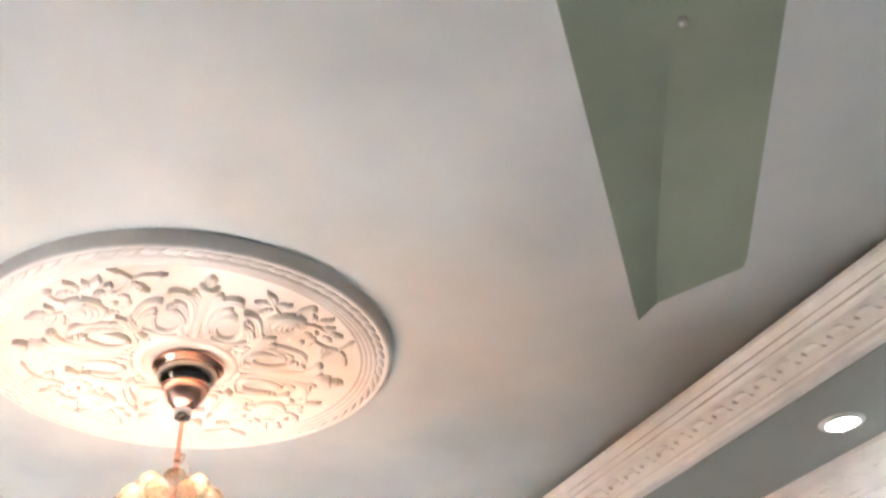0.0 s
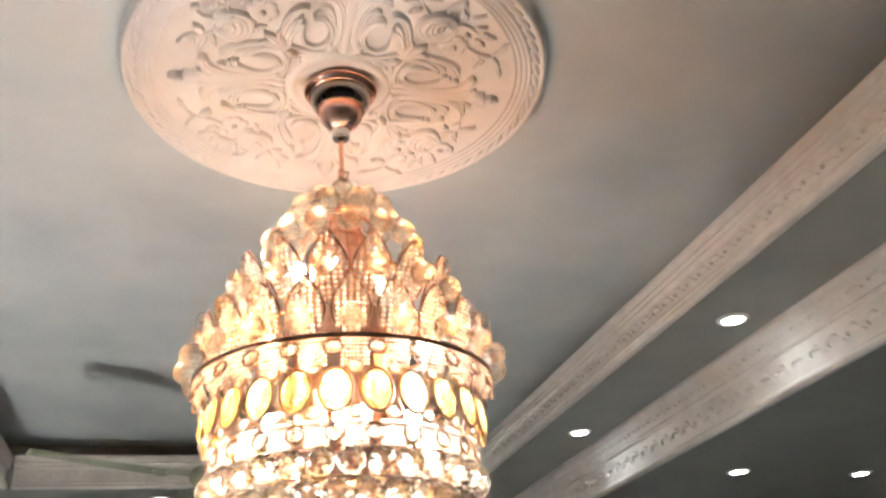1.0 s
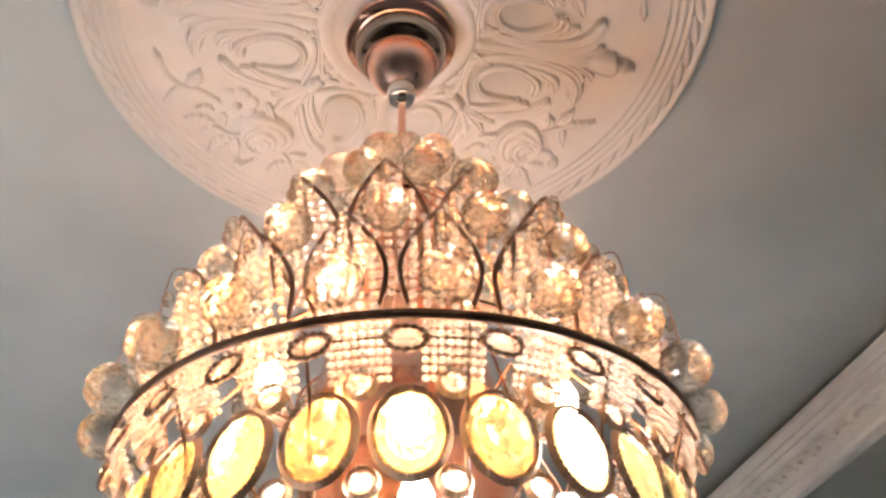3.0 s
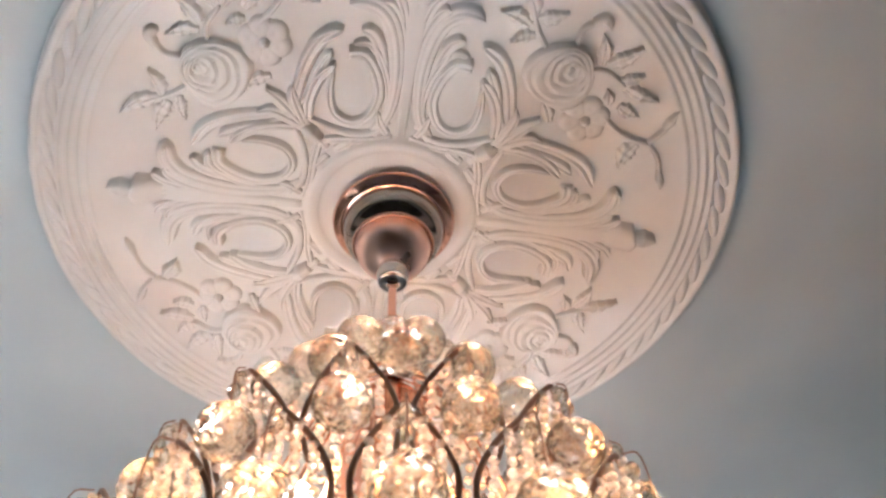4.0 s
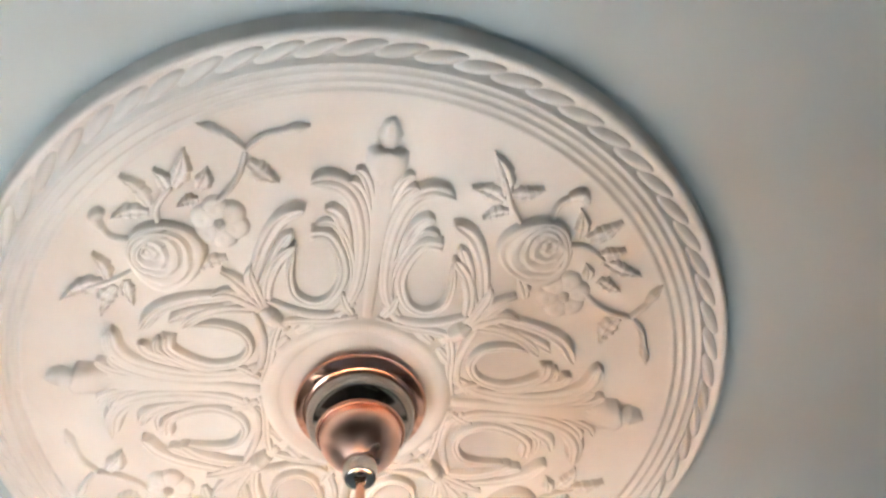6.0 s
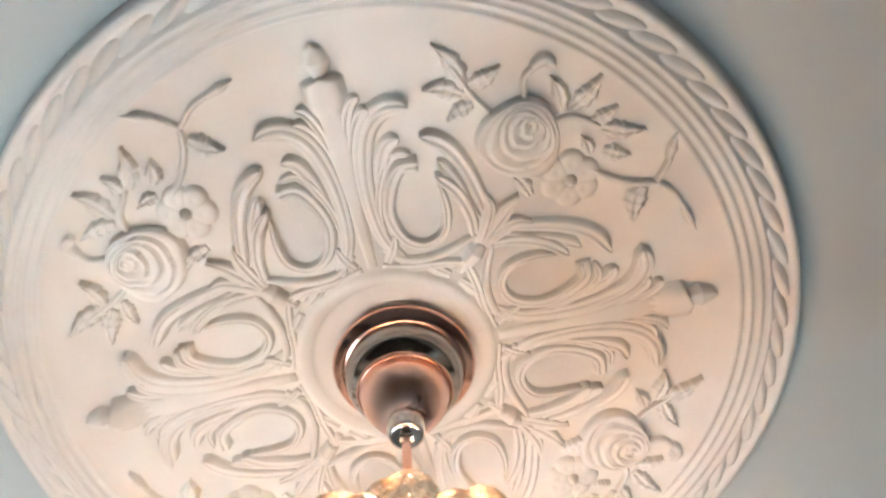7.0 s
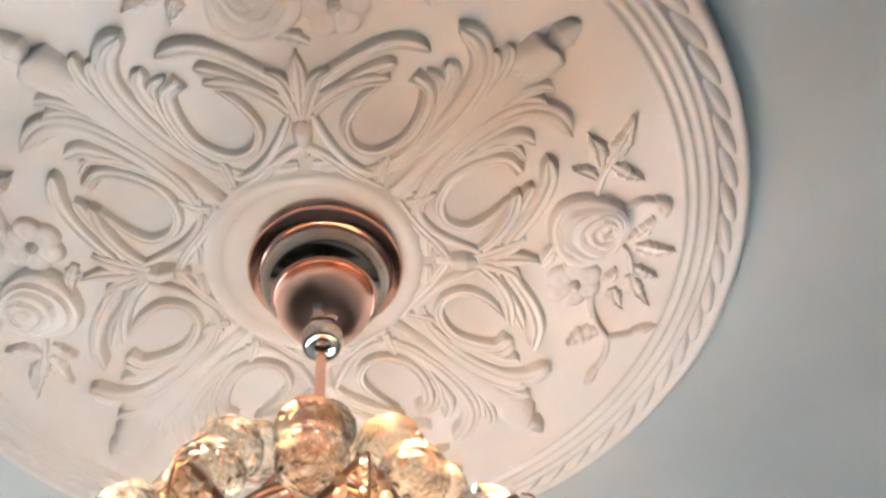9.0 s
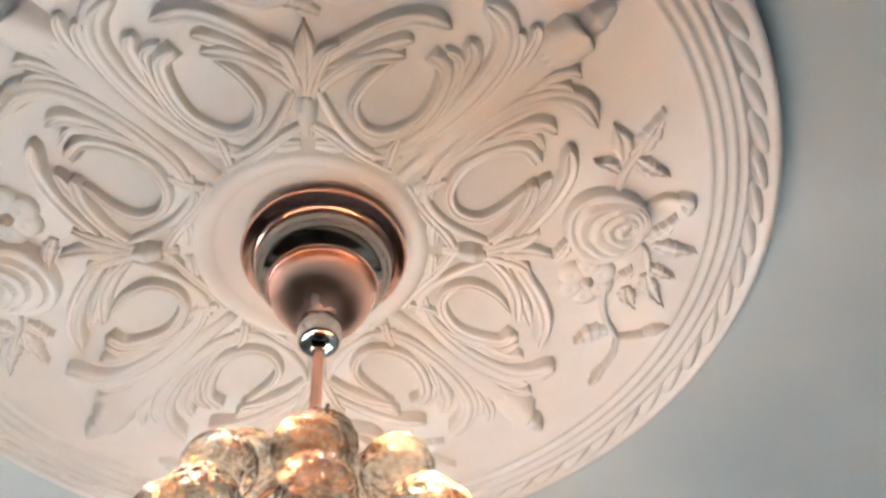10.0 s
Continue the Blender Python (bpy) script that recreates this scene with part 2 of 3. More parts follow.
def scroll_mesh(name, length, height, depth, mat):
    """One wave leaf of the frieze: local x along the moulding, y out of it, z up."""
    verts, faces = [], []
    n, m = 16, 7
    for i in range(n + 1):
        u = i / n
        ang = 3.9 * u
        rad = 0.5 * (1 - 0.62 * u)
        cx, cz = length * (0.5 - rad * math.cos(ang)), height * (0.12 + 0.75 * (0.5 + rad * math.sin(ang) - 0.25 * (1 - u)))
        w = height * 0.17 * (1.0 - 0.55 * u)
        nx, nz = math.cos(ang), -math.sin(ang)
        for j in range(m):
            v = j / (m - 1) * 2 - 1
            verts.append((cx + nx * w * v, depth * (1 - v * v) * (0.5 + 0.5 * u) - 0.001, cz + nz * w * v * -1))
    for i in range(n):
        for j in range(m - 1):
            a = i * m + j
            faces.append((a, a + 1, a + m + 1, a + m))
    return mesh_of(name, verts, faces, mat)


def frieze(owner, piece, start, along, out, z, pitch, count, name="frieze_leaf"):
    a, o = Vector(along), Vector(out)
    turn = Matrix((a, o, Vector((0, 0, 1)))).transposed().to_4x4()
    for k in range(count):
        p = Vector(start) + a * (pitch * k)
        put(name, piece, owner, Matrix.Translation((p.x, p.y, z)) @ turn)


CORN = "white plaster cornice with reeded top and wave-leaf frieze"
SCROLL = scroll_mesh("frieze_leaf", 0.078, 0.066, 0.013, CORNICE)
right_cornice = moulding("cornice_right", CORNICE_PROFILE, (TRAY + 0.028, BACK - 0.02, 0), (0, 1, 0), (-1, 0, 0), FAR - BACK + 0.04, CORNICE, CORN)
left_cornice = moulding("cornice_left", CORNICE_PROFILE, (-SIDE - 0.028, BACK - 0.02, 0), (0, 1, 0), (1, 0, 0), FAR - BACK + 0.04, CORNICE, CORN)
far_cornice = moulding("cornice_far", CORNICE_PROFILE, (-SIDE + 0.02, FAR + 0.028, 0), (1, 0, 0), (0, -1, 0), TRAY + SIDE - 0.04, CORNICE, CORN)
moulding("cornice_back", CORNICE_PROFILE, (-SIDE + 0.02, BACK - 0.028, 0), (1, 0, 0), (0, 1, 0), TRAY + SIDE - 0.04, CORNICE, CORN)
frieze(right_cornice, SCROLL, (TRAY + 0.028 - 0.014, -1.4, 0), (0, 1, 0), (-1, 0, 0), SOFFIT + 0.039, 0.082, 58)
frieze(far_cornice, SCROLL, (-SIDE + 0.03, FAR + 0.028 - 0.014, 0), (1, 0, 0), (0, -1, 0), SOFFIT + 0.039, 0.082, 31)

# beam moulding between the two ceiling levels
BEAM_PROFILE = [(o, LOWER + h * (SOFFIT - LOWER - 0.001)) for o, h in (
    (0.0, 0.0), (0.018, 0.0), (0.028, 0.04), (0.028, 0.08), (0.016, 0.11), (0.010, 0.14), (0.010, 0.59), (0.020, 0.61),
    (0.026, 0.64), (0.022, 0.67), (0.026, 0.70), (0.050, 0.86), (0.062, 0.90), (0.070, 0.94), (0.068, 1.0), (0.0, 1.0))]
beam = moulding("beam_cornice", BEAM_PROFILE, (1.672, V0, 0), (0, 1, 0), (-1, 0, 0), V1 - V0, CORNICE, "white plaster beam moulding with carved scroll frieze")
VINE = scroll_mesh("vine_scroll", 0.105, 0.105, 0.012, CORNICE)
RIBBON = scroll_mesh("ribbon_leaf", 0.085, 0.050, 0.013, CORNICE)
frieze(beam, VINE, (1.662, -1.2, 0), (0, 1, 0), (-1, 0, 0), LOWER + 0.030, 0.098, 52, "vine_scroll")
frieze(beam, RIBBON, (1.634, -1.2, 0), (0, 1, 0), (-1, 0, 0), LOWER + 0.160, 0.100, 50, "ribbon_leaf")


# ---- downlights ----
def downlight(x, y, z):
    base = tagged(new("downlight"), "round recessed white downlight glowing cold white", "downlight", "recessed ceiling downlights")
    base.matrix_world = ROOM @ Matrix.Translation((x, y, z))
    put("trim_ring", DL_RING, base, None, "white trim ring")
    put("glowing_disc", DL_DISC, base)
    return base


DL_RING = lathe("trim_ring", [(0.036, -0.001), (0.039, -0.007), (0.050, -0.006), (0.055, -0.001), (0.055, 0.003), (0.036, 0.003)], CORNICE, 32, close=True)
DL_DISC = lathe("glowing_disc", [(0.0005, -0.0035), (0.036, -0.0035), (0.036, 0.0), (0.0005, 0.0)], DISC, 32, close=True)
for _x, _y, _z in ((1.456, -2.0, SOFFIT), (1.456, -0.630, SOFFIT), (1.456, 0.723, SOFFIT), (1.456, 2.115, SOFFIT), (2.12, 1.896, LOWER), (2.812, 1.939, LOWER), (-0.482, 3.512, SOFFIT)):
    downlight(_x, _y, _z)
    lamp("downlight_lamp", "SPOT", ROOM @ Matrix.Translation((_x, _y, _z - 0.012)), 0.05, (0.90, 0.98, 1.0), 0.035, cone=140)


# ---- ceiling fans ----
def fan(hub, first, label):
    base = tagged(new("ceiling_fan"), label, "ceiling fan", "ceiling fans either side of the chandelier")
    base.matrix_world = Matrix.Translation(hub) @ Matrix.Rotation(radians(first), 4, "Z") @ Matrix.Diagonal((0.88, 0.88, 1.0, 1.0))
    put("motor_housing", FAN_MOTOR, base)
    drop = CEIL - hub[2]
    put("downrod", lathe("downrod", [(0.0005, 0.06), (0.012, 0.06), (0.012, drop - 0.02), (0.0005, drop - 0.02)], STEEL, 20), base)
    put("ceiling_cup", lathe("ceiling_cup", [(0.013, drop - 0.09), (0.04, drop - 0.06), (0.055, drop - 0.015), (0.06, drop)], BLADE, 32), base)
    for k in range(3):
        turn = Matrix.Rotation(radians(120 * k), 4, "Z")
        blade = put("blade", FAN_BLADE, base, turn)
        put("blade_arm", FAN_ARM, blade)
        for u in (0.27, 0.345):
            put("bolt", FAN_BOLT, blade, Matrix.Translation((u, 0.012, -0.001)))


def blade_mesh():
    """A creased sheet blade along +x, wide at its root, with the trailing half bent down."""
    verts, faces = [], []
    n, th = 14, 0.003
    for i in range(n + 1):
        u = i / n
        x = 0.22 + 0.737 * u
        half = 0.125 - 0.032 * u
        end = max(0.0, (u - 0.96) / 0.04)
        crease = 0.010 + 0.60 * half * u
        for y, z in ((-half * 0.95, 0.012), (crease, 0.0), (half * (1.26 - 0.14 * u), -0.020)):
            xx = x + (0.028 * (y / half) if u > 0.99 else 0.0)
            for d in (0.0, th):
                verts.append((xx, y * (1 - 0.03 * end), z + d))
    for i in range(n):
        for j in range(2):
            a = i * 6 + j * 2
            faces += [(a, a + 6, a + 8, a + 2), (a + 1, a + 3, a + 9, a + 7)]
        a = i * 6
        faces += [(a, a + 1, a + 7, a + 6), (a + 4, a + 10, a + 11, a + 5)]
    b = n * 6
    faces += [(0, 2, 3, 1), (2, 4, 5, 3), (b, b + 1, b + 3, b + 2), (b + 2, b + 3, b + 5, b + 4)]
    return mesh_of("blade", verts, faces, BLADE, False)


FAN_BLADE = blade_mesh()
FAN_ARM = box_mesh("blade_arm", (0.10, -0.022, 0.004), (0.36, 0.022, 0.010), BLADE, 0.002)
FAN_BOLT = lathe("bolt", [(0.0005, -0.006), (0.006, -0.005), (0.007, 0.0), (0.007, 0.008)], STEEL, 12)
FAN_MOTOR = lathe("motor_housing", [(0.0005, -0.05), (0.05, -0.048), (0.09, -0.03), (0.115, 0.0), (0.115, 0.03), (0.08, 0.055), (0.03, 0.07), (0.0005, 0.07)], BLADE, 40)
fan((0.170, -1.850, 2.60), 56.3, "sage-green ceiling fan at rest with creased metal blades")
fan((-0.323, 2.405, 2.60), 215.6, "sage-green ceiling fan at rest beyond the chandelier")


# ---- ceiling medallion ----
FACE = 3.003
medallion = tagged(new("ceiling_medallion"), "round white plaster ceiling medallion with carved roses and acanthus", "ceiling medallion")
medallion.location = (0, 0, CEIL)
RIM_PROFILE = [(0.0005, FACE), (0.100, FACE), (0.106, FACE - 0.006), (0.116, FACE - 0.011), (0.124, FACE - 0.009), (0.129, FACE - 0.001), (0.428, FACE),
               (0.431, FACE - 0.005), (0.437, FACE - 0.007), (0.440, FACE - 0.001), (0.443, FACE - 0.008), (0.449, FACE - 0.010), (0.452, FACE - 0.003),
               (0.455, FACE - 0.011), (0.461, FACE - 0.013), (0.464, FACE - 0.005), (0.467, FACE - 0.014), (0.471, FACE - 0.015), (0.474, FACE - 0.004),
               (0.495, FACE - 0.004), (0.497, FACE - 0.009), (0.501, FACE - 0.012), (0.506, FACE - 0.011), (0.509, FACE - 0.004), (0.5105, FACE + 0.006),
               (0.512, FACE + 0.012), (0.5135, FACE + 0.020), (0.515, CEIL)]
put("moulded_disc", lathe("moulded_disc", [(r, z - CEIL) for r, z in RIM_PROFILE], PLASTER, 160), medallion)


def relief(points, widths, heights, ridges=1, teeth=0, n=18, m=11, pointed=False, plane=FACE):
    """A carved leaf or scroll along a curve in the plane: (side, outward) places, widths and heights from root to tip."""
    line = spline(points, n)
    verts, faces = [], []
    for i, p in enumerate(line):
        u = i / n
        d = line[min(i + 1, n)] - line[max(i - 1, 0)]
        d = d / (np.linalg.norm(d) + 1e-9)
        side = np.array((-d[1], d[0]))
        w = np.interp(u, np.linspace(0, 1, len(widths)), widths)
        h = 1.4 * np.interp(u, np.linspace(0, 1, len(heights)), heights)
        if pointed:
            w *= 1 - u ** 4
        else:
            w *= math.sqrt(max(0.0, 1 - max(0.0, (u - 0.84) / 0.16) ** 2)) if u > 0.84 else 1
        if teeth:
            w *= 0.78 + 0.30 * (1 - (u * teeth % 1.0))
        w = max(w, 0.0012)
        for j in range(m):
            v = j / (m - 1) * 2 - 1
            edge = (1 - abs(v) ** 4)
            groove = 1 - (0.30 * (0.5 + 0.5 * math.cos(2 * math.pi * ridges * (v * 0.5 + 0.5))) if ridges > 1 else 0.0)
            if teeth:
                groove = 0.72 + 0.28 * min(1.0, abs(v) * 3) - 0.18 * (u * teeth % 1.0)
            z = -h * edge * groove + 0.0015
            q = p + side * (w * v)
            verts.append((q[0], -q[1], plane - CEIL + z))
    for i in range(n):
        for j in range(m - 1):
            a = i * m + j
            faces.append((a, a + 1, a + m + 1, a + m))
    faces += [tuple(range(m))[::-1], tuple(n * m + j for j in range(m))]
    return verts, faces


def carve(name, points, widths, heights, mirror=False, **more):
    verts, faces = relief(points, widths, heights, **more)
    me = mesh_of(name, verts, faces, PLASTER)
    for k in range(4):
        put(name, me, medallion, Matrix.Rotation(radians(90 * k), 4, "Z"))
    if mirror:
        me = mesh_of(name, [(-x, y, z) for x, y, z in verts], [f[::-1] for f in faces], PLASTER)
        for k in range(4):
            put(name, me, medallion, Matrix.Rotation(radians(90 * k), 4, "Z"))


# palmette: stem leaf, cup, bud
carve("palmette_leaf", [(0, 0.13), (0, 0.20), (0, 0.28), (0, 0.345)], [0.007, 0.010, 0.022, 0.024], [0.006, 0.008, 0.009, 0.009], ridges=5)
carve("palmette_cup", [(0, 0.318), (0, 0.345), (0, 0.370)], [0.018, 0.026, 0.025], [0.006, 0.014, 0.020])
carve("palmette_bud", [(0, 0.368), (0, 0.384), (0, 0.404)], [0.009, 0.016, 0.008], [0.010, 0.013, 0.010])
carve("leaf_lobe", [(0.006, 0.235), (0.016, 0.285), (0.030, 0.315), (0.043, 0.322)], [0.006, 0.010, 0.008], [0.006, 0.009, 0.012], True, ridges=2)
carve("leaf_lobe", [(0.005, 0.255), (0.014, 0.305), (0.024, 0.330), (0.035, 0.339)], [0.005, 0.009, 0.007], [0.006, 0.010, 0.012], True, ridges=2)
# the pair of large curls and the scrolls beside them
carve("acanthus_curl", [(0.040, 0.128), (0.020, 0.170), (0.017, 0.235), (0.030, 0.293), (0.055, 0.318), (0.086, 0.319)], [0.008, 0.010, 0.014, 0.015, 0.014],
      [0.006, 0.008, 0.010, 0.013, 0.019], True, ridges=3, n=26)
carve("acanthus_finger", [(0.030, 0.190), (0.037, 0.240), (0.050, 0.274), (0.067, 0.284)], [0.007, 0.012, 0.010], [0.005, 0.008, 0.013], True, ridges=2)
carve("volute", [(0.081, 0.248), (0.060, 0.247), (0.043, 0.222), (0.036, 0.190), (0.047, 0.158), (0.070, 0.146), (0.094, 0.158), (0.102, 0.187), (0.099, 0.222)],
      [0.010, 0.010, 0.008, 0.007, 0.006], [0.014, 0.010, 0.009, 0.010, 0.012, 0.010], True, ridges=2, n=34)
carve("volute_vein", [(0.028, 0.140), (0.024, 0.190), (0.034, 0.232), (0.054, 0.262), (0.076, 0.262)], [0.004, 0.006, 0.007, 0.006], [0.005, 0.007, 0.008, 0.011], True, ridges=2)
carve("side_leaf", [(0.150, 0.140), (0.144, 0.185), (0.134, 0.228), (0.117, 0.262), (0.090, 0.282)], [0.007, 0.010, 0.012, 0.011], [0.006, 0.009, 0.011, 0.016], True, ridges=2, n=22)
carve("side_leaf", [(0.142, 0.150), (0.126, 0.185), (0.116, 0.222), (0.104, 0.248)], [0.006, 0.011, 0.008], [0.006, 0.009, 0.013], True, ridges=2)
carve("base_scroll", [(0.012, 0.128), (0.045, 0.120), (0.085, 0.116), (0.118, 0.108)], [0.005, 0.008, 0.006], [0.005, 0.008, 0.006], True, ridges=2)
carve("base_scroll", [(0.018, 0.150), (0.040, 0.132), (0.070, 0.128), (0.100, 0.134), (0.130, 0.146)], [0.004, 0.006, 0.006, 0.005], [0.005, 0.008, 0.009, 0.008], True, n=24)
carve("inner_leaf", [(0.020, 0.132), (0.030, 0.148), (0.036, 0.165)], [0.006, 0.008, 0.003], [0.006, 0.008, 0.006], True, ridges=2)
# husk on the diagonal between two palmettes
for _tip, _w in (((0.150, 0.196), 0.012), ((0.196, 0.150), 0.012), ((0.186, 0.186), 0.014)):
    carve("husk_leaf", [(0.100, 0.100), (0.128, 0.128), ((_tip[0] + 0.150) / 2, (_tip[1] + 0.150) / 2), _tip], [0.006, 0.010, _w, 0.008], [0.006, 0.011, 0.012, 0.015], ridges=3, pointed=True)
carve("husk_knot", [(0.112, 0.112), (0.124, 0.124), (0.134, 0.134)], [0.010, 0.012, 0.009], [0.012, 0.016, 0.012])
carve("husk_arm", [(0.140, 0.128), (0.172, 0.128), (0.205, 0.118), (0.232, 0.098)], [0.007, 0.010, 0.010], [0.008, 0.011, 0.015], ridges=2)
carve("husk_arm", [(0.128, 0.140), (0.128, 0.172), (0.118, 0.205), (0.098, 0.232)], [0.007, 0.010, 0.010], [0.008, 0.011, 0.015], ridges=2)
carve("rosette_leaf", [(0.088, 0.098), (0.074, 0.110), (0.062, 0.124)], [0.006, 0.010, 0.006], [0.006, 0.008, 0.007], ridges=3)
carve("rosette_leaf", [(0.098, 0.088), (0.110, 0.074), (0.124, 0.062)], [0.006, 0.010, 0.006], [0.006, 0.008, 0.007], ridges=3)


def rose_mesh():
    """A full rose: a swelling body of overlapping petals round an off-centre bud."""
    verts, faces = [], []
    cx, cy, ex, ey = 0.198, 0.250, 0.213, 0.272
    rings, sides = 26, 44
    for i in range(rings + 1):
        u = 1 - i / rings
        for k in range(sides):
            a = 2 * math.pi * k / sides
            r = 0.048 * u * (1 + 0.05 * math.sin(3 * a + 5 * u))
            x, y = ex + (cx - ex) * u + r * math.cos(a), ey + (cy - ey) * u + r * math.sin(a)
            turns = (u * 5.2 + 0.16 * math.sin(2 * a + 2.1 * u * 6)) % 1.0
            h = 0.024 * math.sqrt(max(0.0, 1 - (u * 0.96) ** 2)) + 0.0095 * (turns ** 0.7) * (0.35 + 0.65 * min(1, u * 3)) - 0.002
            if i == 0:
                h = -0.002
            verts.append((x, -y, FACE - CEIL - h))
    for i in range(rings):
        for k in range(sides):
            l = (k + 1) % sides
            faces.append((i * sides + k, i * sides + l, (i + 1) * sides + l, (i + 1) * sides + k))
    return mesh_of("rose", verts, faces, PLASTER)


def blossom_mesh(cx, cy, petals=6, size=0.017):
    verts, faces = [], []
    for k in range(petals):
        a = 2 * math.pi * k / petals + 0.3
        n, s = 6, 14
        base = len(verts)
        px, py = cx + 0.019 * math.cos(a), cy + 0.019 * math.sin(a)
        for i in range(n + 1):
            u = 1 - i / n
            for q in range(s):
                b = 2 * math.pi * q / s
                h = 0.013 * math.sqrt(1 - (u * 0.97) ** 2) - 0.004 * (1 - u) - 0.001
                verts.append((px + size * u * math.cos(b), -(py + size * u * math.sin(b)), FACE - CEIL - (h if i else -0.001)))
        for i in range(n):
            for q in range(s):
                l = (q + 1) % s
                faces.append((base + i * s + q, base + i * s + l, base + (i + 1) * s + l, base + (i + 1) * s + q))
    base, n, s = len(verts), 5, 14
    for i in range(n + 1):
        u = 1 - i / n
        for q in range(s):
            b = 2 * math.pi * q / s
            verts.append((cx + 0.008 * u * math.cos(b), -(cy + 0.008 * u * math.sin(b)), FACE - CEIL - 0.019 * math.sqrt(1 - (u * 0.97) ** 2)))
    for i in range(n):
        for q in range(s):
            l = (q + 1) % s
            faces.append((base + i * s + q, base + i * s + l, base + (i + 1) * s + l, base + (i + 1) * s + q))
    return mesh_of("blossom", verts, faces, PLASTER)


for _me in (rose_mesh(), blossom_mesh(0.248, 0.189, 6, 0.018)):
    for _k in range(4):
        put(_me.name.split(".")[0], _me, medallion, Matrix.Rotation(radians(90 * _k), 4, "Z"))


def rose_leaf(root, tip, width):
    bend = ((root[0] + tip[0]) / 2 + 0.08 * (tip[1] - root[1]), (root[1] + tip[1]) / 2 - 0.08 * (tip[0] - root[0]))
    carve("rose_leaf", [root, bend, tip], [width * 0.5, width * 1.05, width * 0.9, width * 0.35], [0.006, 0.010, 0.012], teeth=4, n=24, pointed=True)


for _root, _tip, _w in (((0.150, 0.322), (0.124, 0.377), 0.013), ((0.146, 0.314), (0.104, 0.330), 0.013), ((0.154, 0.322), (0.192, 0.338), 0.012),
                        ((0.155, 0.300), (0.124, 0.290), 0.010), ((0.252, 0.272), (0.244, 0.314), 0.011), ((0.262, 0.272), (0.299, 0.304), 0.013),
                        ((0.282, 0.250), (0.312, 0.266), 0.011), ((0.290, 0.243), (0.340, 0.232), 0.013), ((0.290, 0.215), (0.319, 0.206), 0.012),
                        ((0.330, 0.160), (0.312, 0.122), 0.015), ((0.200, 0.180), (0.180, 0.215), 0.010), ((0.275, 0.215), (0.268, 0.238), 0.009)):
    rose_leaf(_root, _tip, _w)
for _pts, _w in (([(0.172, 0.288), (0.158, 0.308), (0.148, 0.330), (0.140, 0.348)], 0.004), ([(0.212, 0.292), (0.216, 0.318), (0.238, 0.333)], 0.0045),
                 ([(0.240, 0.262), (0.262, 0.262), (0.290, 0.246)], 0.004), ([(0.264, 0.205), (0.290, 0.182), (0.318, 0.168), (0.346, 0.163)], 0.0045),
                 ([(0.346, 0.163), (0.360, 0.182), (0.369, 0.200)], 0.004), ([(0.346, 0.163), (0.366, 0.142), (0.378, 0.112)], 0.004)):
    carve("rose_stem", _pts, [_w, _w, _w], [0.007, 0.008, 0.008], m=7)
carve("rose_bud", [(0.362, 0.190), (0.368, 0.202), (0.374, 0.219)], [0.004, 0.007, 0.003], [0.008, 0.011, 0.008], pointed=True)
carve("rose_bud", [(0.374, 0.122), (0.380, 0.106), (0.385, 0.092)], [0.004, 0.007, 0.003], [0.008, 0.011, 0.008], pointed=True)
carve("rose_bud", [(0.226, 0.328), (0.240, 0.334), (0.250, 0.324)], [0.006, 0.009, 0.006], [0.009, 0.012, 0.010])


def rope_mesh():
    """One slanting lobe of the rope border."""
    verts, faces = [], []
    n, m = 10, 7
    for i in range(n + 1):
        u = i / n
        r = 0.4742 + 0.0212 * u
        for j in range(m):
            v = j / (m - 1) * 2 - 1
            a = radians(2.9 * v * math.sqrt(max(0.02, 1 - (2 * u - 1) ** 2)) + 4.4 * (u - 0.5))
            h = 0.015 * (1 - v * v) * math.sqrt(max(0.0, 1 - (2 * u - 1) ** 2)) * (0.65 + 0.35 * v)
            verts.append((r * math.sin(a), -r * math.cos(a), FACE - CEIL - 0.0035 - h))
    for i in range(n):
        for j in range(m - 1):
            a = i * m + j
            faces.append((a, a + 1, a + m + 1, a + m))
    return mesh_of("rope_lobe", verts, faces, PLASTER)


ROPE = rope_mesh()
for _k in range(68):
    put("rope_lobe", ROPE, medallion, Matrix.Rotation(2 * math.pi * _k / 68, 4, "Z"))

# ---- chandelier ----
chandelier = tagged(new("chandelier"), "lit crystal chandelier with petal tiers, amber jewels and copper rod", "chandelier")
chandelier.location = (AXIS.x, AXIS.y, FACE)


def cpart(name, me, m=None, label="", parent=None):
    return put(name, me, parent or chandelier, Matrix.Translation((0, 0, -FACE)) @ m if parent is None and m is not None else (Matrix.Translation((0, 0, -FACE)) if parent is None else m), label)


SLIM = Matrix.Translation((0, 0, 2.99 * 0.11)) @ Matrix.Diagonal((0.96, 0.96, 0.89, 1.0))
cpart("canopy_flange", lathe("canopy_flange", [(0.056, 2.996), (0.091, 2.996), (0.093, 2.991), (0.090, 2.986), (0.083, 2.984), (0.081, 2.979), (0.077, 2.977), (0.056, 2.977)], COPPER, 64, close=True), SLIM, "rose-copper flange ring")
cpart("canopy_cup", lathe("canopy_cup", [(0.056, 2.988), (0.0745, 2.982), (0.0765, 2.974), (0.0760, 2.963), (0.0725, 2.951), (0.0665, 2.941), (0.0610, 2.935), (0.0590, 2.931),
      (0.0575, 2.928), (0.050, 2.928)], BOWL_DARK, 64), SLIM, "polished bowl with dark room reflection in its colour")
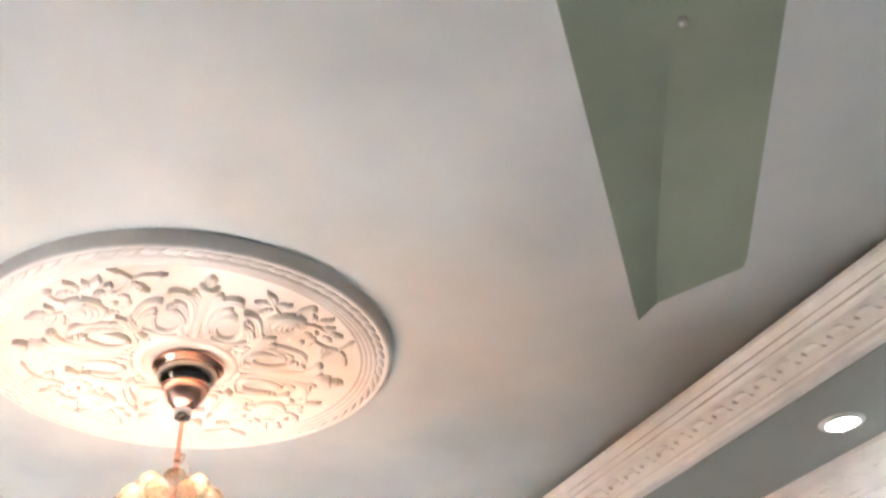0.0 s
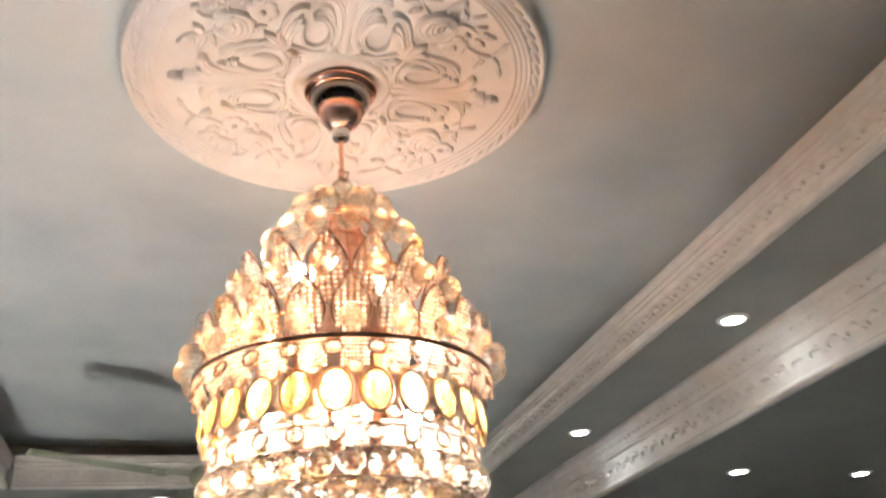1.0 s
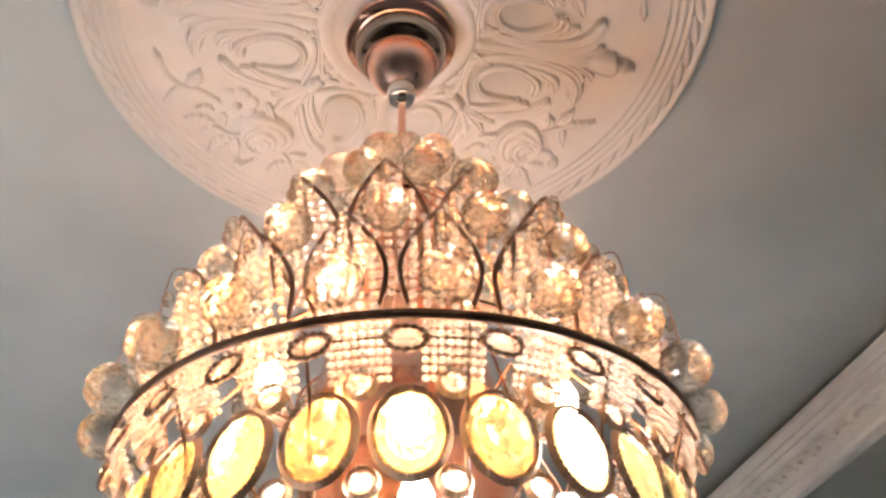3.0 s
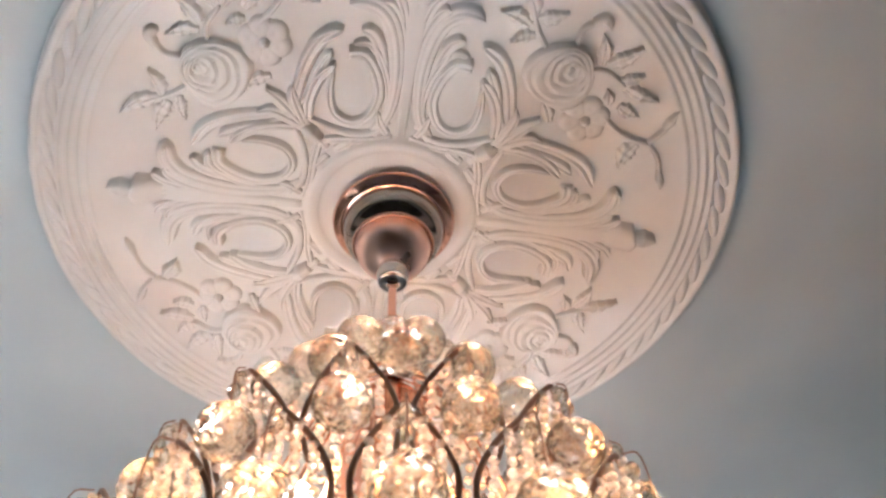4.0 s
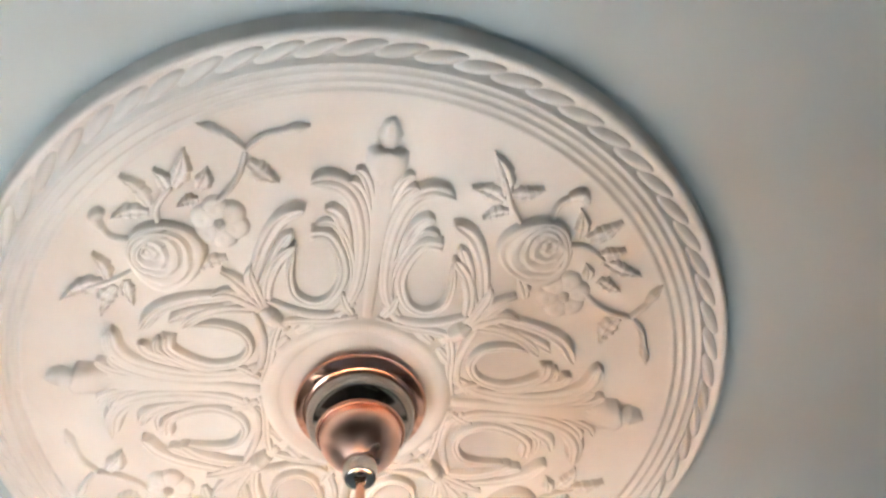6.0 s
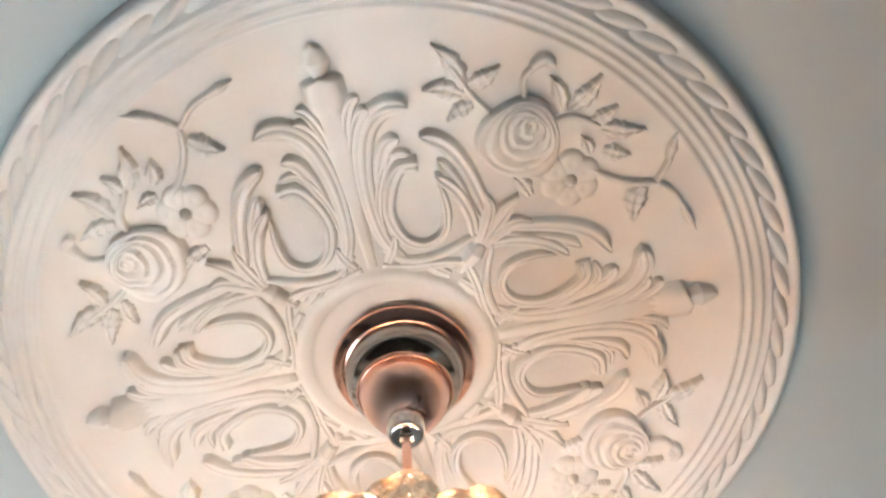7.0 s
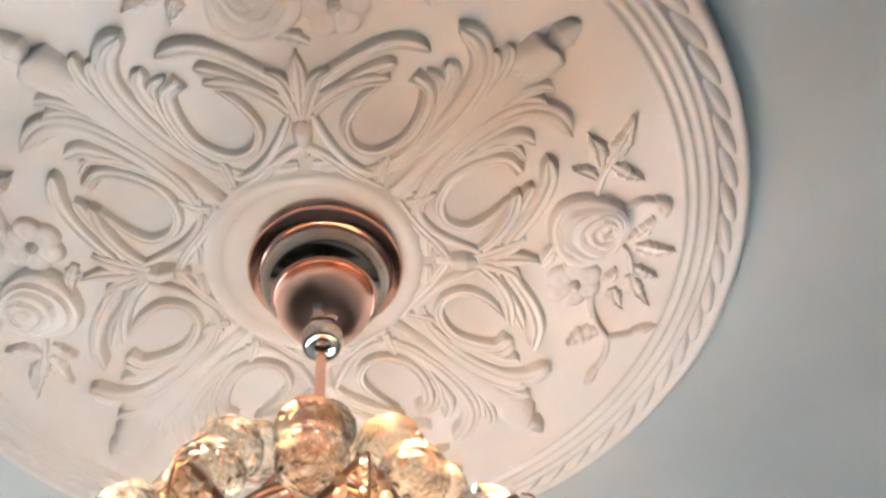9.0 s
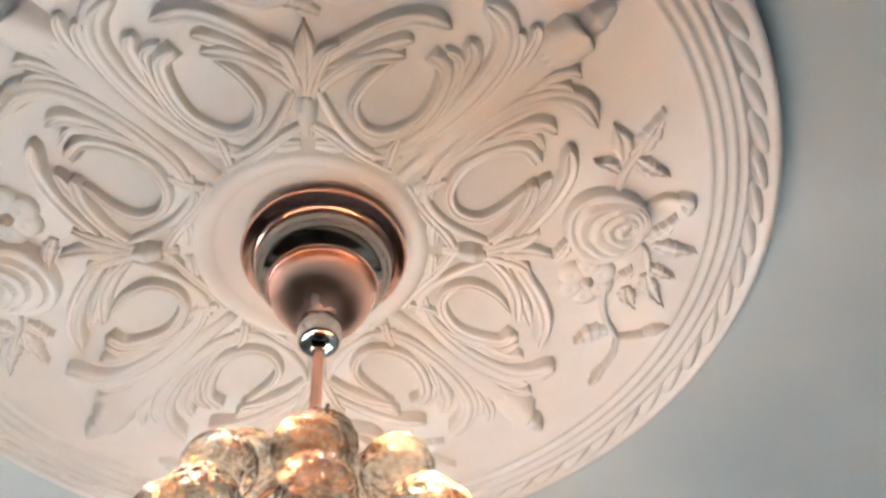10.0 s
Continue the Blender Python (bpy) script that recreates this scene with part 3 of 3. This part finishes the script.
cpart("canopy_lip", lathe("canopy_lip", [(0.0560, 2.933), (0.0605, 2.933), (0.0608, 2.930), (0.0585, 2.926), (0.0560, 2.926)], COPPER, 64, close=True), SLIM, "bright copper lip")
cpart("canopy_cone", lathe("canopy_cone", [(0.050, 2.930), (0.0565, 2.927), (0.053, 2.908), (0.045, 2.892), (0.034, 2.878), (0.025, 2.870), (0.019, 2.866)], SATIN, 64), SLIM, "satin rose-copper cone")
cpart("nozzle", lathe("nozzle", [(0.014, 2.870), (0.0215, 2.868), (0.0225, 2.862), (0.0225, 2.848), (0.0205, 2.843), (0.0205, 2.839), (0.017, 2.837), (0.008, 2.840)], CHROME, 40), SLIM)
cpart("rod", lathe("rod", [(0.0055, 2.845), (0.0055, 2.66), (0.0055, 2.30), (0.004, 2.30)], COPPER, 20), None, "rose-copper hanging rod")
cpart("collar", lathe("collar", [(0.0055, 2.767), (0.0078, 2.766), (0.0082, 2.747), (0.0072, 2.743), (0.0055, 2.741)], COPPER, 20))
cpart("clip", tube("clip", [(0.006, 0.004, 2.760), (0.013, 0.003, 2.767), (0.016, 0.0, 2.761), (0.012, 0.0, 2.747), (0.008, 0.002, 2.737)], 0.0016, BRONZE))

RING_R, RING_Z, PH = 0.309, 2.232, -3.4
cpart("frame_ring", lathe("frame_ring", [(RING_R - 0.004, RING_Z - 0.004), (RING_R, RING_Z - 0.004), (RING_R + 0.001, RING_Z + 0.004), (RING_R - 0.003, RING_Z + 0.004)], BRONZE, 96, close=True), None, "dark bronze band ring")
for _r, _z in ((0.268, 2.236), (0.178, 2.352), (0.072, 2.612), (0.045, 2.655), (0.262, 2.085), (0.258, 2.046), (0.230, 2.000), (0.190, 1.960), (0.146, 1.932), (0.10, 1.912)):
    cpart("tier_ring", lathe("tier_ring", [(_r - 0.003, _z - 0.002), (_r + 0.002, _z - 0.002), (_r + 0.002, _z + 0.002), (_r - 0.003, _z + 0.002)], BRONZE, 64, close=True))
cpart("core", lathe("core", [(0.006, 2.650), (0.036, 2.635), (0.060, 2.54), (0.085, 2.42), (0.110, 2.31), (0.118, 2.23), (0.100, 2.14), (0.05, 2.06), (0.006, 2.04)], COPPER, 28, False), None, "faceted copper inner core")
RIB = tube("rib", [(0.266, 0, 2.236), (0.222, 0, 2.295), (0.178, 0, 2.352), (0.122, 0, 2.49), (0.072, 0, 2.612), (0.006, 0, 2.675)], 0.0018, COPPER, 20, 6)
LOWRIB = tube("lower_rib", [(0.304, 0, 2.226), (0.276, 0, 2.15), (0.262, 0, 2.08), (0.256, 0, 2.046), (0.190, 0, 1.960), (0.10, 0, 1.912), (0.004, 0, 1.895)], 0.0016, BRONZE, 20, 6)
for _k in range(14):
    cpart("rib", RIB, Matrix.Rotation(2 * math.pi * _k / 14, 4, "Z"))
    cpart("lower_rib", LOWRIB, Matrix.Rotation(2 * math.pi * (_k + 0.5) / 14, 4, "Z"))


def at_azimuth(deg):
    """Local -y faces outward; turned to an azimuth."""
    return Matrix.Rotation(radians(deg), 4, "Z")


def petal_shape(u, v, base, tip, width, bulge):
    """A place on a petal: u from foot to tip, v across from -1 to 1. Foot and tip are (radius, height)."""
    w = width * (0.34 + 0.66 * math.sin(min(u / 0.62, 1.0) * math.pi / 2)) * (max(0.0, 1 - ((u - 0.42) / 0.585) ** 1.75) if u > 0.42 else 1.0)
    r = base[0] + (tip[0] - base[0]) * u ** 1.25 + bulge * math.sin(math.pi * u) - 0.16 * width * v * v
    z = base[1] + (tip[1] - base[1]) * u
    return Vector((w * v, -r, z))


def petal_meshes(name, base, tip, width, bulge):
    edge = [petal_shape(u, -1, base, tip, width, bulge) for u in np.linspace(0.22, 0.99, 9)]
    edge += [petal_shape(u, 1, base, tip, width, bulge) for u in np.linspace(0.99, 0.22, 9)]
    arch = tube(name, edge, 0.0026, BRONZE, 44, 6)
    places, pitch = [], 0.0125
    tall = tip[1] - base[1]
    cols = int(width / pitch)
    for c in range(-cols, cols + 1):
        for k in range(60):
            u = 0.03 + k * 0.0088 / tall
            if u < 0.97:
                half = max(1e-4, abs(petal_shape(u, 1, base, tip, width, bulge).x))
                if abs(c * pitch) < half - 0.002:
                    places.append(petal_shape(u, c * pitch / half, base, tip, width, bulge))
    return arch, beads_mesh("beading", places, 0.0046, BEAD)


BALL_ME = faceted_ball("crystal_ball", 0.0258, BALL, 9, 14)
TOPBALL_ME = faceted_ball("crystal_ball", 0.0280, BALL, 9, 14)
OCTAGON = faceted_ball("octagon_bead", 0.0062, BALL, 5, 8, 1.35)


def tier(count, phase, base, tip, width, bulge, ball_r, ball_z):
    arch, strands = petal_meshes("petal", base, tip, width, bulge)
    link = tube("hanger", [(0, -tip[0], tip[1] - 0.002), (0, -(tip[0] + ball_r) / 2 - 0.006, tip[1] - 0.016), (0, -ball_r, ball_z + 0.022)], 0.0009, BRONZE, 10, 5)
    for k in range(count):
        petal = cpart("petal", arch, at_azimuth(phase + 360.0 * k / count))
        tagged(put("beading", strands, petal), kind="stuff")
        put("hanger", link, petal)
        for f in (0.25, 0.62):
            q = Vector((0, -tip[0], tip[1] - 0.006)).lerp(Vector((0, -ball_r - 0.004, ball_z + 0.026)), f)
            put("octagon_bead", OCTAGON, petal, Matrix.Translation(q))
        put("crystal_ball", BALL_ME, petal, Matrix.Translation((0, -ball_r, ball_z)) @ Matrix.Rotation(0.7 * k, 4, "Z"))


tier(21, PH, (0.268, 2.234), (0.298, 2.362), 0.039, 0.010, 0.319, 2.264)
tier(15, -14.2, (0.182, 2.345), (0.238, 2.490), 0.043, 0.014, 0.246, 2.408)


def ball_ring(count, phase, r, z, me, loop=True):
    hook = tube("hook", [(0, -r + 0.012, z + 0.018), (0, -r + 0.003, z + 0.034), (0, -r - 0.004, z + 0.029), (0, -r, z + 0.022)], 0.0011, COPPER, 12, 5)
    for k in range(count):
        m = at_azimuth(phase + 360.0 * k / count)
        ball = cpart("crystal_ball", me, m @ Matrix.Translation((0, -r, z)) @ Matrix.Rotation(0.9 * k, 4, "Z"))
        if loop:
            cpart("hook", hook, m)


ball_ring(6, -4.0, 0.062, 2.676, TOPBALL_ME)
ball_ring(10, 12.0, 0.106, 2.632, TOPBALL_ME)
ball_ring(14, -1.0, 0.158, 2.555, BALL_ME)
# rows of the bowl below
for _n, _a, _r, _z in ((31, -4.0, 0.263, 2.020), (28, -9.5, 0.236, 1.974), (22, -2.0, 0.194, 1.934), (16, -10.0, 0.149, 1.906), (11, 0.0, 0.103, 1.888), (6, 10.0, 0.056, 1.876), (1, 0.0, 0.0, 1.868)):
    ball_ring(_n, _a, _r, _z, BALL_ME, False)


def jewel_mesh(name, half_w, half_h, depth, mat, sides=16):
    """A cut stone: table, crown and girdle, facing -y."""
    verts, faces = [(0, -depth, 0)], []
    for f, d in ((0.30, depth * 0.97), (0.58, depth * 0.80), (0.82, depth * 0.48), (1.0, 0.0), (0.6, -depth * 0.55)):
        for k in range(sides):
            a = 2 * math.pi * (k + (0.5 if f in (0.30, 0.82) else 0.0)) / sides
            verts.append((half_w * f * math.cos(a), -d, half_h * f * math.sin(a)))
    verts.append((0, depth * 0.7, 0))
    last = len(verts) - 1
    for k in range(sides):
        l = (k + 1) % sides
        faces.append((0, 1 + k, 1 + l))
        for i in range(4):
            a, b = 1 + i * sides, 1 + (i + 1) * sides
            faces += [(a + k, b + k, b + l), (a + k, b + l, a + l)] if i % 2 else [(a + k, b + k, a + l), (a + l, b + k, b + l)]
        faces.append((1 + 4 * sides + k, last, 1 + 4 * sides + l))
    return mesh_of(name, verts, faces, mat, False)


def bezel_mesh(name, half_w, half_h, wide, mat, pleats=40):
    """A pleated metal rim round a stone."""
    verts, faces = [], []
    for k in range(pleats * 2):
        a = 2 * math.pi * k / (pleats * 2)
        lift = 0.0016 * (k % 2)
        for g, y in ((0.0, -0.003), (wide * 0.5, -0.004 - lift), (wide, 0.001)):
            verts.append(((half_w + g) * math.cos(a), y, (half_h + g) * math.sin(a)))
    n = pleats * 2
    for k in range(n):
        l = (k + 1) % n
        for j in range(2):
            faces.append((k * 3 + j, l * 3 + j, l * 3 + j + 1, k * 3 + j + 1))
    return mesh_of(name, verts, faces, mat, False)


def claw_mesh(name, radius, mat, count=14):
    """A scalloped ring of claws round a stone, one casting."""
    n, s = count * 6, 6
    verts, faces = [], []
    for k in range(n):
        a = 2 * math.pi * k / n
        swell = 0.0014 + 0.0016 * abs(math.sin(a * count / 2))
        for q in range(s):
            b = 2 * math.pi * q / s
            verts.append(((radius + swell * math.cos(b)) * math.cos(a), -0.003 + swell * math.sin(b), (radius + swell * math.cos(b)) * math.sin(a)))
    for k in range(n):
        l = (k + 1) % n
        for q in range(s):
            p = (q + 1) % s
            faces.append((k * s + q, l * s + q, l * s + p, k * s + p))
    return mesh_of(name, verts, faces, mat)


OVAL = jewel_mesh("oval_jewel", 0.0275, 0.0395, 0.013, AMBER, 12)
OVAL_RIM = bezel_mesh("pleated_rim", 0.0272, 0.0392, 0.0065, BROWN, 44)
ROUND = jewel_mesh("round_jewel", 0.0135, 0.0135, 0.007, CHAMPAGNE, 12)
ROUND_CLAW = claw_mesh("claw_setting", 0.0165, BRONZE, 14)
SMALL = jewel_mesh("small_jewel", 0.0105, 0.0105, 0.006, CHAMPAGNE, 10)
SMALL_RIM = bezel_mesh("pleated_rim", 0.0105, 0.0105, 0.0045, BROWN, 20)
SECTORS = 24
STEP = 360.0 / SECTORS


def on_band(deg, r, z, lean=0.0):
    return at_azimuth(deg) @ Matrix.Translation((0, -r, z)) @ Matrix.Rotation(radians(lean), 4, "X")


def panel_beads(r0, z0, r1, z1, from_deg, to_deg, cols, rows):
    places = []
    for i in range(rows):
        f = i / max(rows - 1, 1)
        for k in range(cols):
            places.append(polar(r0 + (r1 - r0) * f, from_deg + (to_deg - from_deg) * k / (cols - 1), z0 + (z1 - z0) * f))
    return places


UPPER_PANEL = beads_mesh("bead_panel", panel_beads(0.306, 2.224, 0.287, 2.184, -4.5, 4.5, 8, 7), 0.0036, BEAD)
LOWER_PANEL = beads_mesh("bead_panel", panel_beads(0.267, 2.088, 0.262, 2.048, -4.5, 4.5, 8, 7), 0.0034, BEAD)
for _k in range(SECTORS):
    _a = -9.8 + STEP * _k
    _j = cpart("round_jewel", ROUND, on_band(_a, 0.300, 2.211, -22))
    put("claw_setting", ROUND_CLAW, _j)
    tagged(cpart("beading", UPPER_PANEL, at_azimuth(_a + STEP / 2)), kind="stuff")
    _o = cpart("oval_jewel", OVAL, on_band(_a + 0.4, 0.277, 2.142, -8))
    put("pleated_rim", OVAL_RIM, _o)
    for _z, _r in ((2.180, 0.286), (2.104, 0.270)):
        _s = cpart("small_jewel", SMALL, on_band(_a + STEP / 2, _r, _z, -8))
        put("pleated_rim", SMALL_RIM, _s)
    _j = cpart("round_jewel", ROUND, on_band(_a, 0.266, 2.067, -10))
    put("claw_setting", ROUND_CLAW, _j)
    tagged(cpart("beading", LOWER_PANEL, at_azimuth(_a + STEP / 2)), kind="stuff")

# bulbs on their sockets
BULB_ME = lathe("bulb", [(0.0005, 0.028), (0.010, 0.024), (0.015, 0.012), (0.014, -0.002), (0.009, -0.016), (0.0005, -0.018)], BULB, 20)
BULB_COLD_ME = lathe("bulb", [(0.0005, 0.028), (0.010, 0.024), (0.015, 0.012), (0.014, -0.002), (0.009, -0.016), (0.0005, -0.018)], BULB_COLD, 20)
for _r, _a, _z, _c, _w in BULBS:
    _p = polar(_r, _a, _z)
    _b = cpart("bulb", BULB_ME if _c is WARM else BULB_COLD_ME, Matrix.Translation(_p + Vector((0, 0, -0.045))))
    cpart("bulb_socket", tube("bulb_socket", [_p + Vector((0, 0, -0.062)), _p + Vector((0, 0, -0.075)), Vector((_p.x * 0.7, _p.y * 0.7, _p.z - 0.078)), Vector((_p.x * 0.45, _p.y * 0.45, _p.z - 0.07))], 0.005, BRONZE, 14, 6))

# price tag tucked among the top crystals
tag = tagged(new("price_tag"), "grey and orange cardboard tag hanging from the chandelier rod", "tag")
tag.matrix_world = Matrix.Translation((AXIS.x + 0.034, AXIS.y - 0.024, 2.700)) @ pose(0, 0, 0, -25, 38, 56)
put("card", box_mesh("card", (-0.022, -0.0006, -0.034), (0.022, 0.0006, 0.030), TAGCARD, 0.0002), tag)
put("orange_stripe", box_mesh("orange_stripe", (-0.022, -0.0012, -0.034), (0.022, -0.0006, -0.018), TAGORANGE), tag, None, "orange printed stripe")
for _i in range(6):
    put("print_line", box_mesh("print_line", (-0.017, -0.0011, 0.020 - 0.006 * _i), (0.017 - 0.005 * (_i % 3), -0.0006, 0.022 - 0.006 * _i), TAGINK), tag)
put("string", tube("string", [(0.0, 0.0, 0.030), (-0.004, 0.002, 0.044), (-0.010, 0.006, 0.056)], 0.0008, TAGCARD, 10, 5), tag)
